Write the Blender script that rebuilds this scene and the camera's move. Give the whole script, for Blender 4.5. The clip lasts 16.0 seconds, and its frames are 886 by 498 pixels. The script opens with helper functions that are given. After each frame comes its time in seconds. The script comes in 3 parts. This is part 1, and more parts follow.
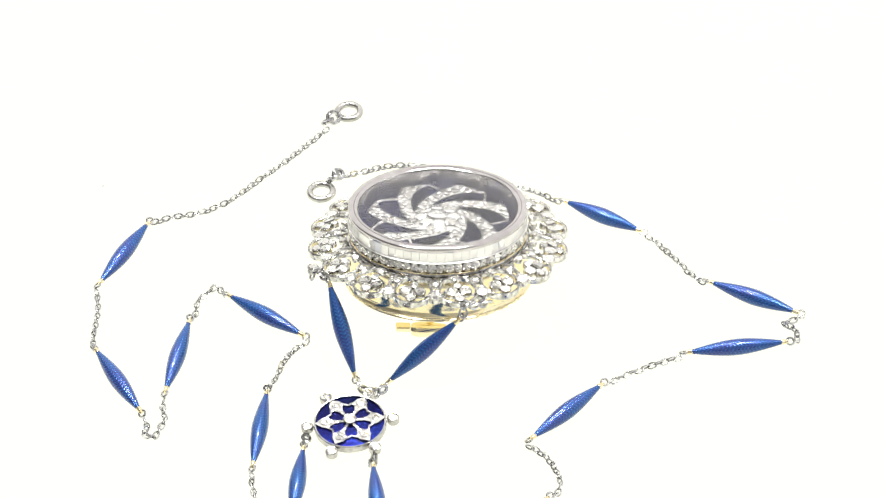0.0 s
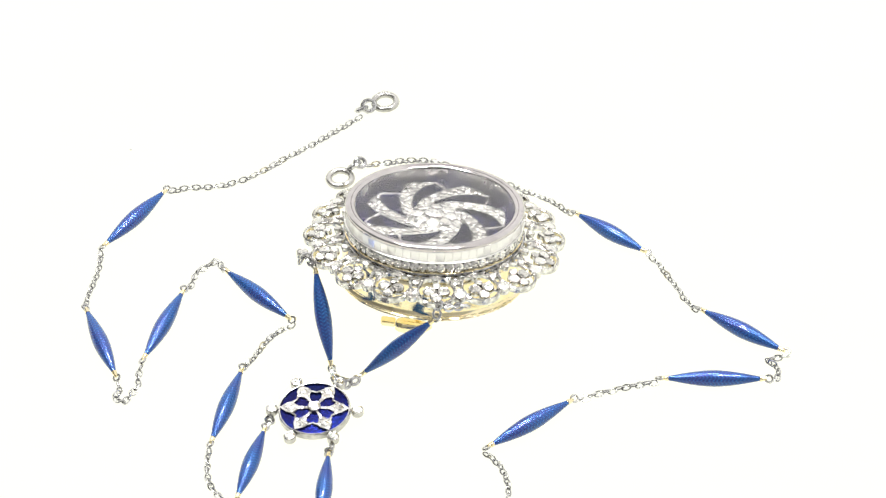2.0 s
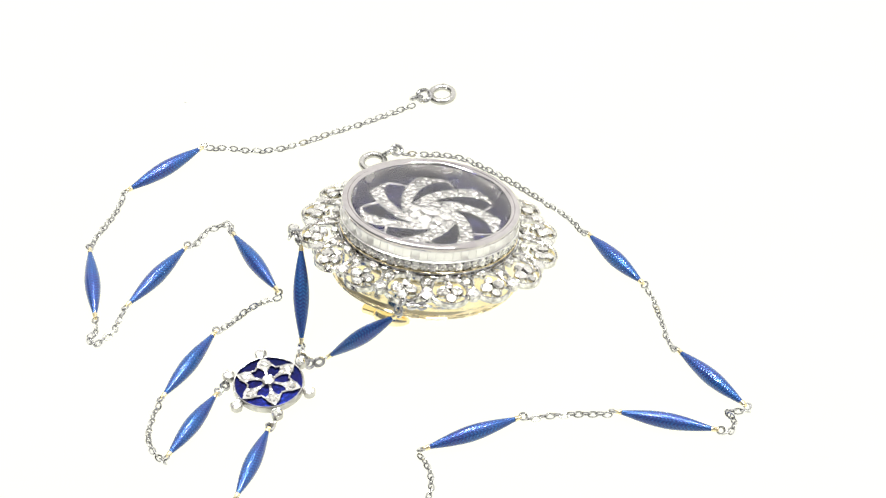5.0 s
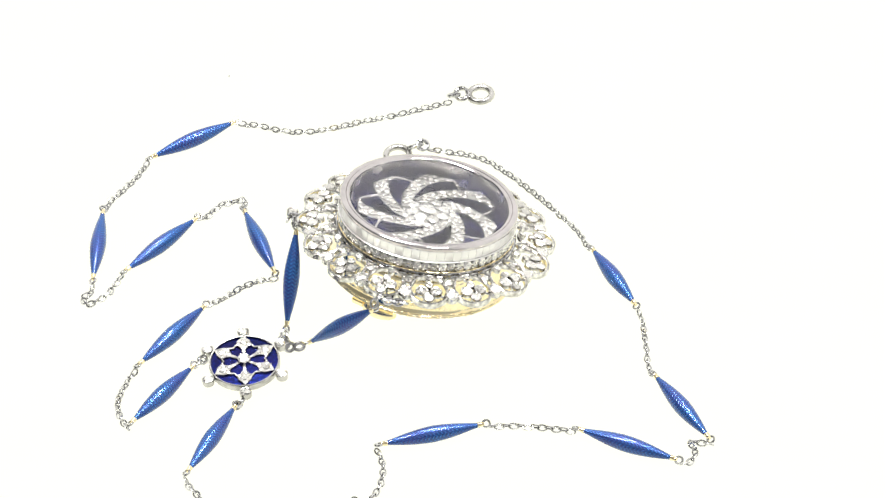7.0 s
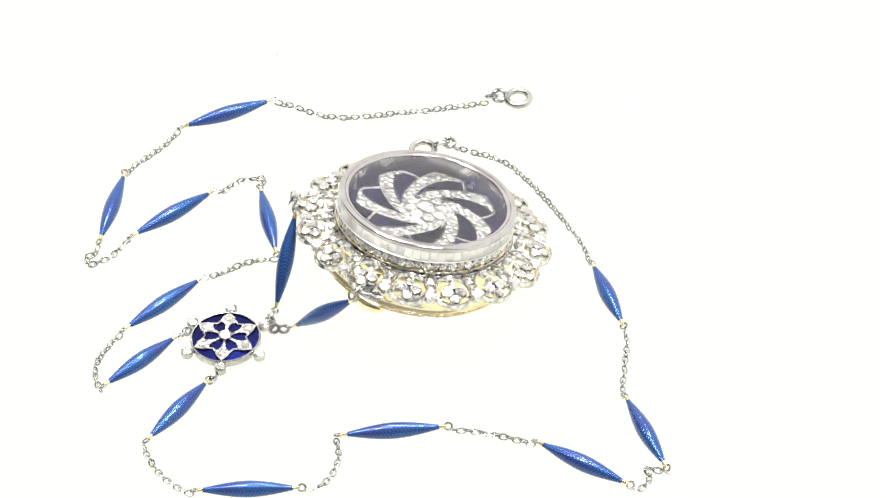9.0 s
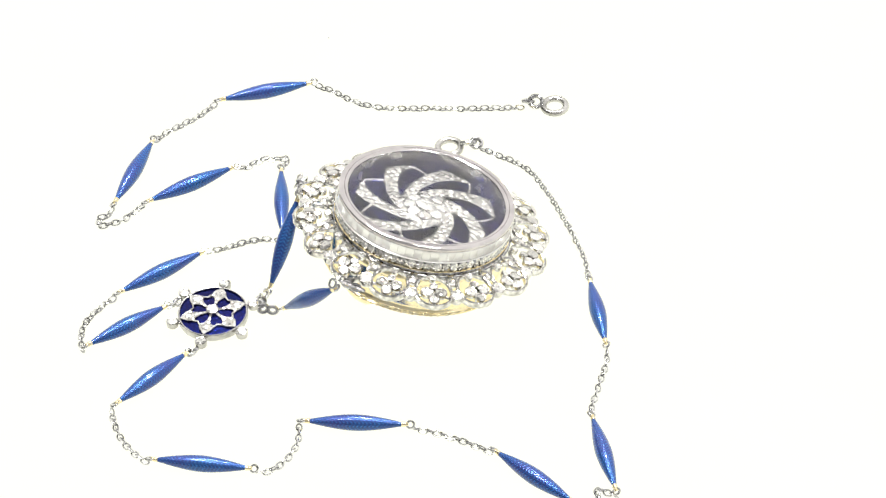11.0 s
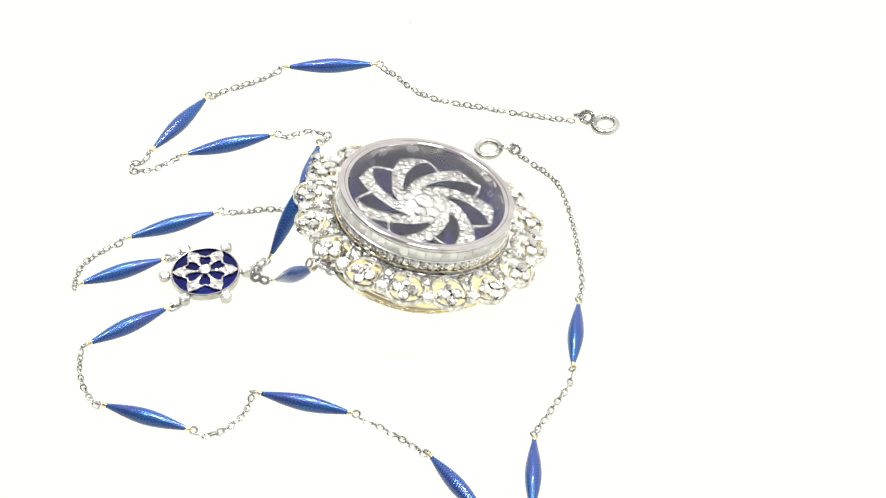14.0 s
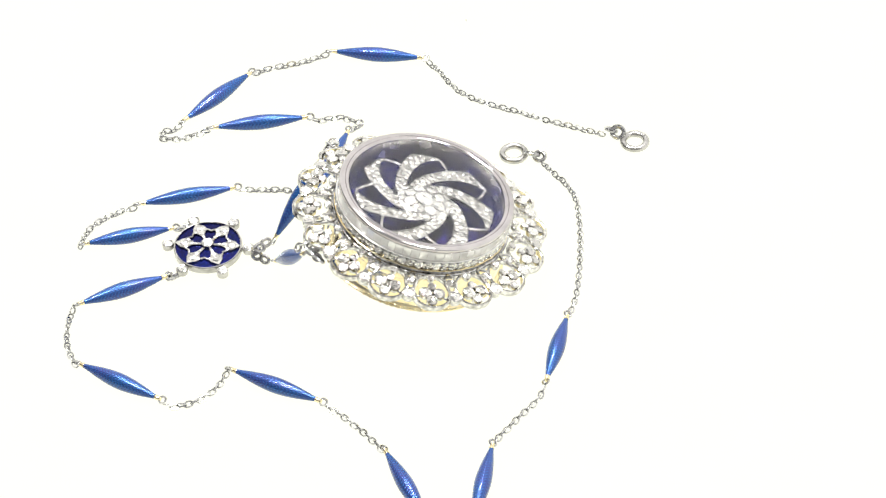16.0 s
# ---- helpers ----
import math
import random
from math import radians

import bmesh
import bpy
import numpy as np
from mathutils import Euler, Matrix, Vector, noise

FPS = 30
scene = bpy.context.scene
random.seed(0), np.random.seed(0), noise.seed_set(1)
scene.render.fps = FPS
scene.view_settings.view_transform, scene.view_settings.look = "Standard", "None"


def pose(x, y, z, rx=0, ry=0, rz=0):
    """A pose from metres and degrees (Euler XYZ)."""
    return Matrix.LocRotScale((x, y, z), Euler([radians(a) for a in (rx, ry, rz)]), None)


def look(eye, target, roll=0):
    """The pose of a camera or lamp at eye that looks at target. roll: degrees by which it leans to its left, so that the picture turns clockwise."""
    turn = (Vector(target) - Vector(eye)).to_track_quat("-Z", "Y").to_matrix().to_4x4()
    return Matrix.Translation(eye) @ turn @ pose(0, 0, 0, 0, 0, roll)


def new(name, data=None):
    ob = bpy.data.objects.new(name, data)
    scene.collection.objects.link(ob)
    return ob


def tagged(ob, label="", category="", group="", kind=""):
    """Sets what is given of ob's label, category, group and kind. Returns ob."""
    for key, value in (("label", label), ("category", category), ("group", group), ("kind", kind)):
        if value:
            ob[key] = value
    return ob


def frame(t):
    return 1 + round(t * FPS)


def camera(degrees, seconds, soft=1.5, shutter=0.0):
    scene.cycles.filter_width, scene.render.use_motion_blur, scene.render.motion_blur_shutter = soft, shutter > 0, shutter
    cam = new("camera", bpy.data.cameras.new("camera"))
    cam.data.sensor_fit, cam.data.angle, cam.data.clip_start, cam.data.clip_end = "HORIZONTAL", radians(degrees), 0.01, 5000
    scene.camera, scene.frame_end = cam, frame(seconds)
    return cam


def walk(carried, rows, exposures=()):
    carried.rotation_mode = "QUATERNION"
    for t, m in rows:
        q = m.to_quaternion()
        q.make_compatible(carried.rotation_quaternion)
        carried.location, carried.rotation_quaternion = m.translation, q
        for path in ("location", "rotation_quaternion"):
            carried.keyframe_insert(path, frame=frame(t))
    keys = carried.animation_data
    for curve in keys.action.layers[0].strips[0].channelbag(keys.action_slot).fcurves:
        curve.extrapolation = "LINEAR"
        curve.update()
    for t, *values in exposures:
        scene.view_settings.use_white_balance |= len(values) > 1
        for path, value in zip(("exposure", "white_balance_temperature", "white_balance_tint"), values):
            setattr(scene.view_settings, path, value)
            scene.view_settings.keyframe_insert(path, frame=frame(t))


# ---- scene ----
RATE = 4.516          # degrees a second, clockwise from above
MM = 0.001
EYE = Vector((0.0, -0.40736, 0.38896))
AHEAD = Vector((-0.002524, 0.726729, -0.686919))

cam = camera(15.42, 16.0, soft=1.3)
walk(cam, [(t, look(EYE, EYE + AHEAD, -2.95)) for t in (0.0, 16.0)])

# ---- world, lamps ----
world = bpy.data.worlds.new("studio")
world.use_nodes = True
world.node_tree.nodes["Background"].inputs[0].default_value = (1.0, 0.98, 0.935, 1)
world.node_tree.nodes["Background"].inputs[1].default_value = 1.05
scene.world = world
scene.view_settings.exposure = 0.0


def area_lamp(name, eye, target, sx, sy, watts, colour=(1, 0.985, 0.95)):
    lamp = bpy.data.lights.new(name, "AREA")
    lamp.shape, lamp.size, lamp.size_y, lamp.energy, lamp.color = "RECTANGLE", sx, sy, watts, colour
    ob = new(name, lamp)
    ob.matrix_world = look(eye, target)
    return ob


for x, y, sx, sy, watts in ((-0.17, 0.04, 0.045, 0.14, 2.7), (0.18, 0.04, 0.045, 0.14, 2.7), (0.0, 0.28, 0.15, 0.045, 2.3)):
    area_lamp("led_strip_lamp", (x, y, 0.58), (0, 0, 0), sx, sy, watts)


# ---- materials ----
def material(name, base, rough=0.5, metal=0.0, **more):
    m = bpy.data.materials.new(name)
    m.use_nodes = True
    b = m.node_tree.nodes["Principled BSDF"]
    b.inputs["Base Color"].default_value = (*base, 1)
    b.inputs["Roughness"].default_value = rough
    b.inputs["Metallic"].default_value = metal
    for key, value in more.items():
        b.inputs[key.replace("_", " ")].default_value = value
    return m


def tint(m, low, high, scale, detail=4.0, rough=None, bump=0.0, bump_scale=None, distance=0.0001):
    """Noise between two colours, with roughness wear and fine relief."""
    tree = m.node_tree
    b = tree.nodes["Principled BSDF"]
    where = tree.nodes.new("ShaderNodeTexCoord")
    grain = tree.nodes.new("ShaderNodeTexNoise")
    grain.inputs["Scale"].default_value, grain.inputs["Detail"].default_value = scale, detail
    ramp = tree.nodes.new("ShaderNodeValToRGB")
    ramp.color_ramp.elements[0].position, ramp.color_ramp.elements[1].position = 0.35, 0.65
    ramp.color_ramp.elements[0].color, ramp.color_ramp.elements[1].color = (*low, 1), (*high, 1)
    tree.links.new(where.outputs["Object"], grain.inputs["Vector"])
    tree.links.new(grain.outputs["Fac"], ramp.inputs["Fac"])
    tree.links.new(ramp.outputs["Color"], b.inputs["Base Color"])
    if rough:
        span = tree.nodes.new("ShaderNodeMapRange")
        span.inputs["To Min"].default_value, span.inputs["To Max"].default_value = rough
        tree.links.new(grain.outputs["Fac"], span.inputs["Value"])
        tree.links.new(span.outputs["Result"], b.inputs["Roughness"])
    if bump:
        fine = tree.nodes.new("ShaderNodeTexNoise")
        fine.inputs["Scale"].default_value = bump_scale or scale * 4
        relief = tree.nodes.new("ShaderNodeBump")
        relief.inputs["Strength"].default_value, relief.inputs["Distance"].default_value = bump, distance
        tree.links.new(where.outputs["Object"], fine.inputs["Vector"])
        tree.links.new(fine.outputs["Fac"], relief.inputs["Height"])
        tree.links.new(relief.outputs["Normal"], b.inputs["Normal"])
    return m


def by_stone(m, low, high, rough):
    """Each stone takes its own tone and polish."""
    tree = m.node_tree
    b = tree.nodes["Principled BSDF"]
    info = tree.nodes.new("ShaderNodeObjectInfo")
    ramp = tree.nodes.new("ShaderNodeValToRGB")
    ramp.color_ramp.elements[0].color, ramp.color_ramp.elements[1].color = (*low, 1), (*high, 1)
    ramp.color_ramp.elements[1].position = 0.6
    span = tree.nodes.new("ShaderNodeMapRange")
    span.inputs["To Min"].default_value, span.inputs["To Max"].default_value = rough
    tree.links.new(info.outputs["Random"], ramp.inputs["Fac"])
    tree.links.new(info.outputs["Random"], span.inputs["Value"])
    tree.links.new(ramp.outputs["Color"], b.inputs["Base Color"])
    tree.links.new(span.outputs["Result"], b.inputs["Roughness"])


def enamel(name, deep, light, rings, spokes, radial, metal):
    """Translucent blue enamel over engine-turned metal: waves of relief under a clear coat."""
    m = material(name, deep, 0.25, metal, Coat_Weight=(0.2 if radial else 0.5), Coat_Roughness=(0.03 if radial else 0.02), IOR=1.45)
    tree = m.node_tree
    b = tree.nodes["Principled BSDF"]
    where = tree.nodes.new("ShaderNodeTexCoord")
    split = tree.nodes.new("ShaderNodeSeparateXYZ")
    tree.links.new(where.outputs["Object"], split.inputs[0])

    def maths(op, a, c=None):
        n = tree.nodes.new("ShaderNodeMath")
        n.operation = op
        for k, v in enumerate((a, c)):
            if v is None:
                continue
            if isinstance(v, (int, float)):
                n.inputs[k].default_value = v
            else:
                tree.links.new(v, n.inputs[k])
        return n.outputs[0]

    x, y, z = split.outputs
    angle = maths("ARCTAN2", y, x) if radial else maths("ARCTAN2", z, y)
    along = maths("SQRT", maths("ADD", maths("MULTIPLY", x, x), maths("MULTIPLY", y, y))) if radial else x
    zig = maths("MULTIPLY", maths("SINE", maths("MULTIPLY", angle, float(spokes))), 1.1 if radial else 2.0)
    wobble = tree.nodes.new("ShaderNodeTexNoise")
    wobble.inputs["Scale"].default_value = 900
    tree.links.new(where.outputs["Object"], wobble.inputs["Vector"])
    wave = maths("SINE", maths("ADD", maths("ADD", maths("MULTIPLY", along, float(rings)), zig), maths("MULTIPLY", wobble.outputs["Fac"], 0.5 if radial else 4.0)))
    cells = maths("MULTIPLY", wave, maths("SINE", maths("MULTIPLY", angle, spokes * 2.0)))
    height = maths("MULTIPLY", maths("ADD", maths("ADD", wave, maths("MULTIPLY", cells, 0.7)), 1.7), 0.3)
    grain = tree.nodes.new("ShaderNodeTexNoise")
    grain.inputs["Scale"].default_value = 420
    tree.links.new(where.outputs["Object"], grain.inputs["Vector"])
    mix = tree.nodes.new("ShaderNodeMix")
    mix.data_type = "RGBA"
    mix.inputs["B"].default_value = (*light, 1)
    drift = tree.nodes.new("ShaderNodeTexNoise")
    drift.inputs["Scale"].default_value = 190
    tree.links.new(where.outputs["Object"], drift.inputs["Vector"])
    hue = tree.nodes.new("ShaderNodeValToRGB")
    hue.color_ramp.elements[0].position, hue.color_ramp.elements[1].position = 0.36, 0.64
    hue.color_ramp.elements[0].color = (deep[0] * 3.0, deep[1] * 1.2, deep[2] * 1.2, 1)
    hue.color_ramp.elements[1].color = (deep[0], deep[1] * 1.8, deep[2] * 1.15, 1)
    tree.links.new(drift.outputs["Fac"], hue.inputs["Fac"])
    tree.links.new(hue.outputs["Color"], mix.inputs["A"])
    tree.links.new(maths("MULTIPLY", maths("ADD", maths("MULTIPLY", maths("POWER", height, 2.0), 0.75), 0.08), maths("ADD", grain.outputs["Fac"], 0.4)), mix.inputs["Factor"])
    tree.links.new(mix.outputs["Result"], b.inputs["Base Color"])
    fleck = tree.nodes.new("ShaderNodeTexNoise")
    fleck.inputs["Scale"].default_value = 1700
    tree.links.new(where.outputs["Object"], fleck.inputs["Vector"])
    relief = tree.nodes.new("ShaderNodeBump")
    relief.inputs["Strength"].default_value, relief.inputs["Distance"].default_value = (0.12 if radial else 0.4), 0.0001
    tree.links.new(maths("ADD", height, maths("MULTIPLY", fleck.outputs["Fac"], 0.0 if radial else 0.8)), relief.inputs["Height"])
    tree.links.new(relief.outputs["Normal"], b.inputs["Normal"])
    return m


WHITE = tint(material("white_acrylic", (0.8, 0.8, 0.78), 0.45), (0.80, 0.805, 0.79), (0.83, 0.83, 0.815), 60, rough=(0.4, 0.55), bump=0.03, bump_scale=900)
# grey of the unseen flags that are added only to tone reflections
GREY_FLAG = tint(material("grey_flag", (0.36, 0.36, 0.36), 0.9), (0.52, 0.52, 0.52), (0.60, 0.60, 0.595), 25, bump=0.2, bump_scale=1500)
DARK_FLAG = tint(material("dark_flag", (0.1, 0.1, 0.1), 0.9), (0.28, 0.28, 0.275), (0.36, 0.36, 0.35), 25, bump=0.2, bump_scale=1500)
TENT = tint(material("grey_laminate", (0.5, 0.5, 0.5), 0.6), (0.46, 0.46, 0.46), (0.52, 0.52, 0.52), 25, bump=0.1, bump_scale=1500)
SILVER = tint(material("platinum", (0.8, 0.79, 0.78), 0.14, 1.0), (0.45, 0.44, 0.415), (0.96, 0.95, 0.925), 900, rough=(0.06, 0.22), bump=0.35, bump_scale=2500)
POLISHED = tint(material("polished_platinum", (0.85, 0.84, 0.84), 0.08, 1.0), (0.60, 0.57, 0.58), (0.72, 0.69, 0.70), 260, rough=(0.05, 0.15), bump=0.05, bump_scale=700)
CHAIN = tint(material("worn_platinum", (0.4, 0.4, 0.4), 0.2, 1.0), (0.32, 0.32, 0.33), (0.79, 0.79, 0.805), 900, rough=(0.10, 0.2), bump=0.1, bump_scale=3000)
BRIGHT = tint(material("frosted_platinum", (0.9, 0.9, 0.9), 0.3, 1.0), (0.86, 0.85, 0.84), (0.95, 0.945, 0.94), 500, rough=(0.22, 0.4), bump=0.15, bump_scale=2500)
RINGS = tint(material("brushed_platinum", (0.45, 0.45, 0.44), 0.2, 1.0), (0.42, 0.415, 0.40), (0.66, 0.65, 0.635), 600, rough=(0.12, 0.3), bump=0.1, bump_scale=2500)
LINING = tint(material("hammered_platinum", (0.5, 0.5, 0.5), 0.2, 0.88), (0.20, 0.19, 0.195), (0.52, 0.505, 0.50), 330, rough=(0.06, 0.4), bump=0.6, bump_scale=420, distance=0.0006)
GOLD = tint(material("yellow_gold", (0.9, 0.62, 0.25), 0.12, 1.0), (0.935, 0.80, 0.49), (0.978, 0.885, 0.63), 300, rough=(0.06, 0.2), bump=0.06, bump_scale=900)
DIAMOND = material("diamond", (0.99, 0.985, 0.97), 0.02, 0.92, Transmission_Weight=1.0, IOR=2.3)
by_stone(DIAMOND, (0.74, 0.73, 0.705), (1.0, 0.995, 0.975), (0.0, 0.2))
CHANNEL = material("baguette_diamond", (0.95, 0.945, 0.93), 0.12, 0.55, IOR=2.0)
by_stone(CHANNEL, (0.85, 0.845, 0.83), (0.98, 0.975, 0.96), (0.04, 0.2))
GLASS = material("crystal_glass", (1, 1, 1), 0.0, 0.0, Transmission_Weight=1.0, IOR=1.44)
BLUE = enamel("blue_enamel", (0.012, 0.024, 0.15), (0.03, 0.18, 0.56), 10000, 7, False, 0.5)
ROYAL = enamel("royal_blue_enamel", (0.0022, 0.0038, 0.052), (0.006, 0.013, 0.165), 5000, 24, True, 0.95)
FLOOR = enamel("navy_enamel", (0.008, 0.008, 0.07), (0.02, 0.024, 0.28), 2600, 36, True, 0.9)
FLOOR.node_tree.nodes["Principled BSDF"].inputs["Roughness"].default_value = 0.12
# near-black base; the plate's overexposed white is all emission, so no shadow shows
GLOW = tint(material("glowing_acrylic", (0.8, 0.8, 0.78), 0.45, 0.0, Specular_IOR_Level=0.0, Emission_Color=(1.13, 1.13, 0.965, 1), Emission_Strength=1.0), (0.010, 0.010, 0.010), (0.013, 0.013, 0.013), 60, rough=(0.5, 0.6))
DUST = tint(material("grey_dust", (0.3, 0.3, 0.3), 0.9), (0.2, 0.2, 0.2), (0.4, 0.4, 0.4), 3000)


# ---- builders ----
def part(name, bm, mat, parent=None, label="", smooth=True):
    me = bpy.data.meshes.new(name)
    bmesh.ops.recalc_face_normals(bm, faces=bm.faces)
    bm.to_mesh(me)
    bm.free()
    if smooth:
        me.shade_smooth()
        me.set_sharp_from_angle(angle=radians(38))
    me.materials.append(mat)
    ob = new(name, me)
    ob.parent = parent
    return tagged(ob, label)


def piece(name, mesh, m, parent, label=""):
    o = new(name, mesh)
    o.parent, o.matrix_basis = parent, m
    return tagged(o, label)


def thing(name, m, label, category, group=""):
    e = new(name)
    e.empty_display_size = 0.005
    e.matrix_basis = m
    return tagged(e, label, category, group)


def lathe(bm, profile, segs=64, closed=False, m=Matrix.Identity(4)):
    """Turn (r, z) points round the z axis."""
    rings = []
    for r, z in profile:
        if r < 1e-7:
            rings.append([bm.verts.new(m @ Vector((0, 0, z)))])
        else:
            rings.append([bm.verts.new(m @ Vector((r * math.cos(2 * math.pi * k / segs), r * math.sin(2 * math.pi * k / segs), z))) for k in range(segs)])
    pairs = list(zip(rings, rings[1:])) + ([(rings[-1], rings[0])] if closed else [])
    for a, b in pairs:
        for k in range(segs):
            j = (k + 1) % segs
            if len(a) == 1 and len(b) == 1:
                continue
            if len(a) == 1:
                bm.faces.new((a[0], b[k], b[j]))
            elif len(b) == 1:
                bm.faces.new((a[k], a[j], b[0]))
            else:
                bm.faces.new((a[k], a[j], b[j], b[k]))
    return bm


def tube(bm, points, radius, sides=8, closed=False, flat=1.0):
    """Sweep a round wire along points; flat squeezes it in height."""
    pts = [Vector(q) for q in points]
    n = len(pts)
    rings = []
    for k, q in enumerate(pts):
        a = pts[(k - 1) % n] if closed or k else q
        b = pts[(k + 1) % n] if closed or k < n - 1 else q
        d = (b - a).normalized()
        side = d.cross(Vector((0, 0, 1)))
        side = side.normalized() if side.length > 1e-4 else Vector((1, 0, 0))
        up = side.cross(d)
        r = radius(k / max(1, n - 1)) if callable(radius) else radius
        rings.append([bm.verts.new(q + r * (math.cos(w) * side + flat * math.sin(w) * up)) for w in (2 * math.pi * s / sides for s in range(sides))])
    for a, b in list(zip(rings, rings[1:])) + ([(rings[-1], rings[0])] if closed else []):
        for s in range(sides):
            bm.faces.new((a[s], a[(s + 1) % sides], b[(s + 1) % sides], b[s]))
    if not closed:
        bm.faces.new(rings[0])
        bm.faces.new(rings[-1])
    return bm


def ring_wire(bm, a, b, wire, m=Matrix.Identity(4), segs=16, sides=6):
    """An oval ring of wire in the local xy plane."""
    loops = []
    for k in range(segs):
        w = 2 * math.pi * k / segs
        c = Vector((a * math.cos(w), b * math.sin(w), 0))
        o = Vector((b * math.cos(w), a * math.sin(w), 0)).normalized()
        loops.append([bm.verts.new(m @ (c + wire * (math.cos(v) * o + math.sin(v) * Vector((0, 0, 1))))) for v in (2 * math.pi * s / sides for s in range(sides))])
    for k in range(segs):
        for s in range(sides):
            bm.faces.new((loops[k][s], loops[(k + 1) % segs][s], loops[(k + 1) % segs][(s + 1) % sides], loops[k][(s + 1) % sides]))
    return bm


def plate(bm, outline, z0, z1, bevel=0.0):
    """A flat plate with the given outline."""
    low = [bm.verts.new((x, y, z0)) for x, y in outline]
    mid = [bm.verts.new((x, y, z1 - bevel)) for x, y in outline]
    cx, cy = sum(q[0] for q in outline) / len(outline), sum(q[1] for q in outline) / len(outline)
    top = [bm.verts.new((x + (cx - x) * 0.06, y + (cy - y) * 0.06, z1)) for x, y in outline]
    n = len(outline)
    for a, b in ((low, mid), (mid, top)):
        for k in range(n):
            bm.faces.new((a[k], a[(k + 1) % n], b[(k + 1) % n], b[k]))
    bm.faces.new(top)
    bm.faces.new(low)
    return bm


def mesh_of(name, bm, mat, smooth=False):
    me = bpy.data.meshes.new(name)
    bmesh.ops.recalc_face_normals(bm, faces=bm.faces)
    bm.to_mesh(me)
    bm.free()
    if smooth:
        me.shade_smooth()
        me.set_sharp_from_angle(angle=radians(38))
    me.materials.append(mat)
    return me


def brilliant(segs=8):
    """A round-cut stone of radius 1, girdle at z = 0."""
    bm = bmesh.new()
    def ring(r, height, count, start=0.0):
        return [bm.verts.new((r * math.cos(w), r * math.sin(w), height if k % 2 == 0 else height - 0.05 * (r < 0.5))) for k, w in ((k, 2 * math.pi * (k + start) / count) for k in range(count))]

    centre = bm.verts.new((0, 0, 0.15))
    star = ring(0.32, 0.24, segs, 0.5)
    table = ring(0.6, 0.2, segs)
    crown = ring(0.83, 0.12, segs, 0.5)
    girdle = ring(1.0, 0.0, 2 * segs)
    culet = bm.verts.new((0, 0, -0.8))
    for k in range(segs):
        j = (k + 1) % segs
        bm.faces.new((centre, star[k], star[j]))
        bm.faces.new((star[k], table[j], star[j]))
        bm.faces.new((star[k], table[k], table[j]))
        bm.faces.new((table[k], crown[k], table[j]))
        bm.faces.new((table[k], crown[k - 1], girdle[2 * k], crown[k]))
        bm.faces.new((crown[k], girdle[2 * k], girdle[2 * k + 1]))
        bm.faces.new((crown[k], girdle[2 * k + 1], girdle[(2 * k + 2) % (2 * segs)]))
    for k in range(2 * segs):
        bm.faces.new((girdle[k], girdle[(k + 1) % (2 * segs)], culet))
    return mesh_of("diamond", bm, DIAMOND)


def baguette():
    """A bevelled bar-cut stone, 1 wide (x), 1 tall (z), facing +y."""
    bm = bmesh.new()
    back = [bm.verts.new((x, -0.25, z)) for x, z in ((-0.5, -0.5), (0.5, -0.5), (0.5, 0.5), (-0.5, 0.5))]
    girdle = [bm.verts.new((x, 0.0, z)) for x, z in ((-0.5, -0.5), (0.5, -0.5), (0.5, 0.5), (-0.5, 0.5))]
    face = [bm.verts.new((x, 0.18, z)) for x, z in ((-0.465, -0.45), (0.455, -0.44), (0.47, 0.45), (-0.46, 0.44))]
    for a, b in ((back, girdle), (girdle, face)):
        for k in range(4):
            bm.faces.new((a[k], a[(k + 1) % 4], b[(k + 1) % 4], b[k]))
    peak = bm.verts.new((0.08, 0.205, -0.05))
    for k in range(4):
        bm.faces.new((face[k], face[(k + 1) % 4], peak))
    bm.faces.new(back)
    return mesh_of("baguette", bm, CHANNEL)


STONE = brilliant()
BAR = baguette()


def sized(x, y, z, s, turn=0.0, tip=0.0, towards=0.0):
    """Pose with scale s; tip leans the top outwards towards that angle."""
    m = Matrix.Translation((x, y, z)) @ Matrix.Rotation(radians(towards), 4, "Z") @ Matrix.Rotation(radians(tip), 4, "Y")
    return m @ Matrix.Rotation(radians(turn), 4, "Z") @ Matrix.Scale(s, 4)


def collet(bm, x, y, z, r, depth, segs=12):
    """A little metal cup round a stone with its girdle at z."""
    m = Matrix.Translation((x, y, z))
    lathe(bm, [(r * 0.6, -depth), (r * 1.12, -depth), (r * 1.2, 0.0), (r * 1.14, r * 0.16), (r * 0.98, r * 0.10), (r * 0.92, -r * 0.2), (r * 0.5, -r * 0.55)], segs, False, m)


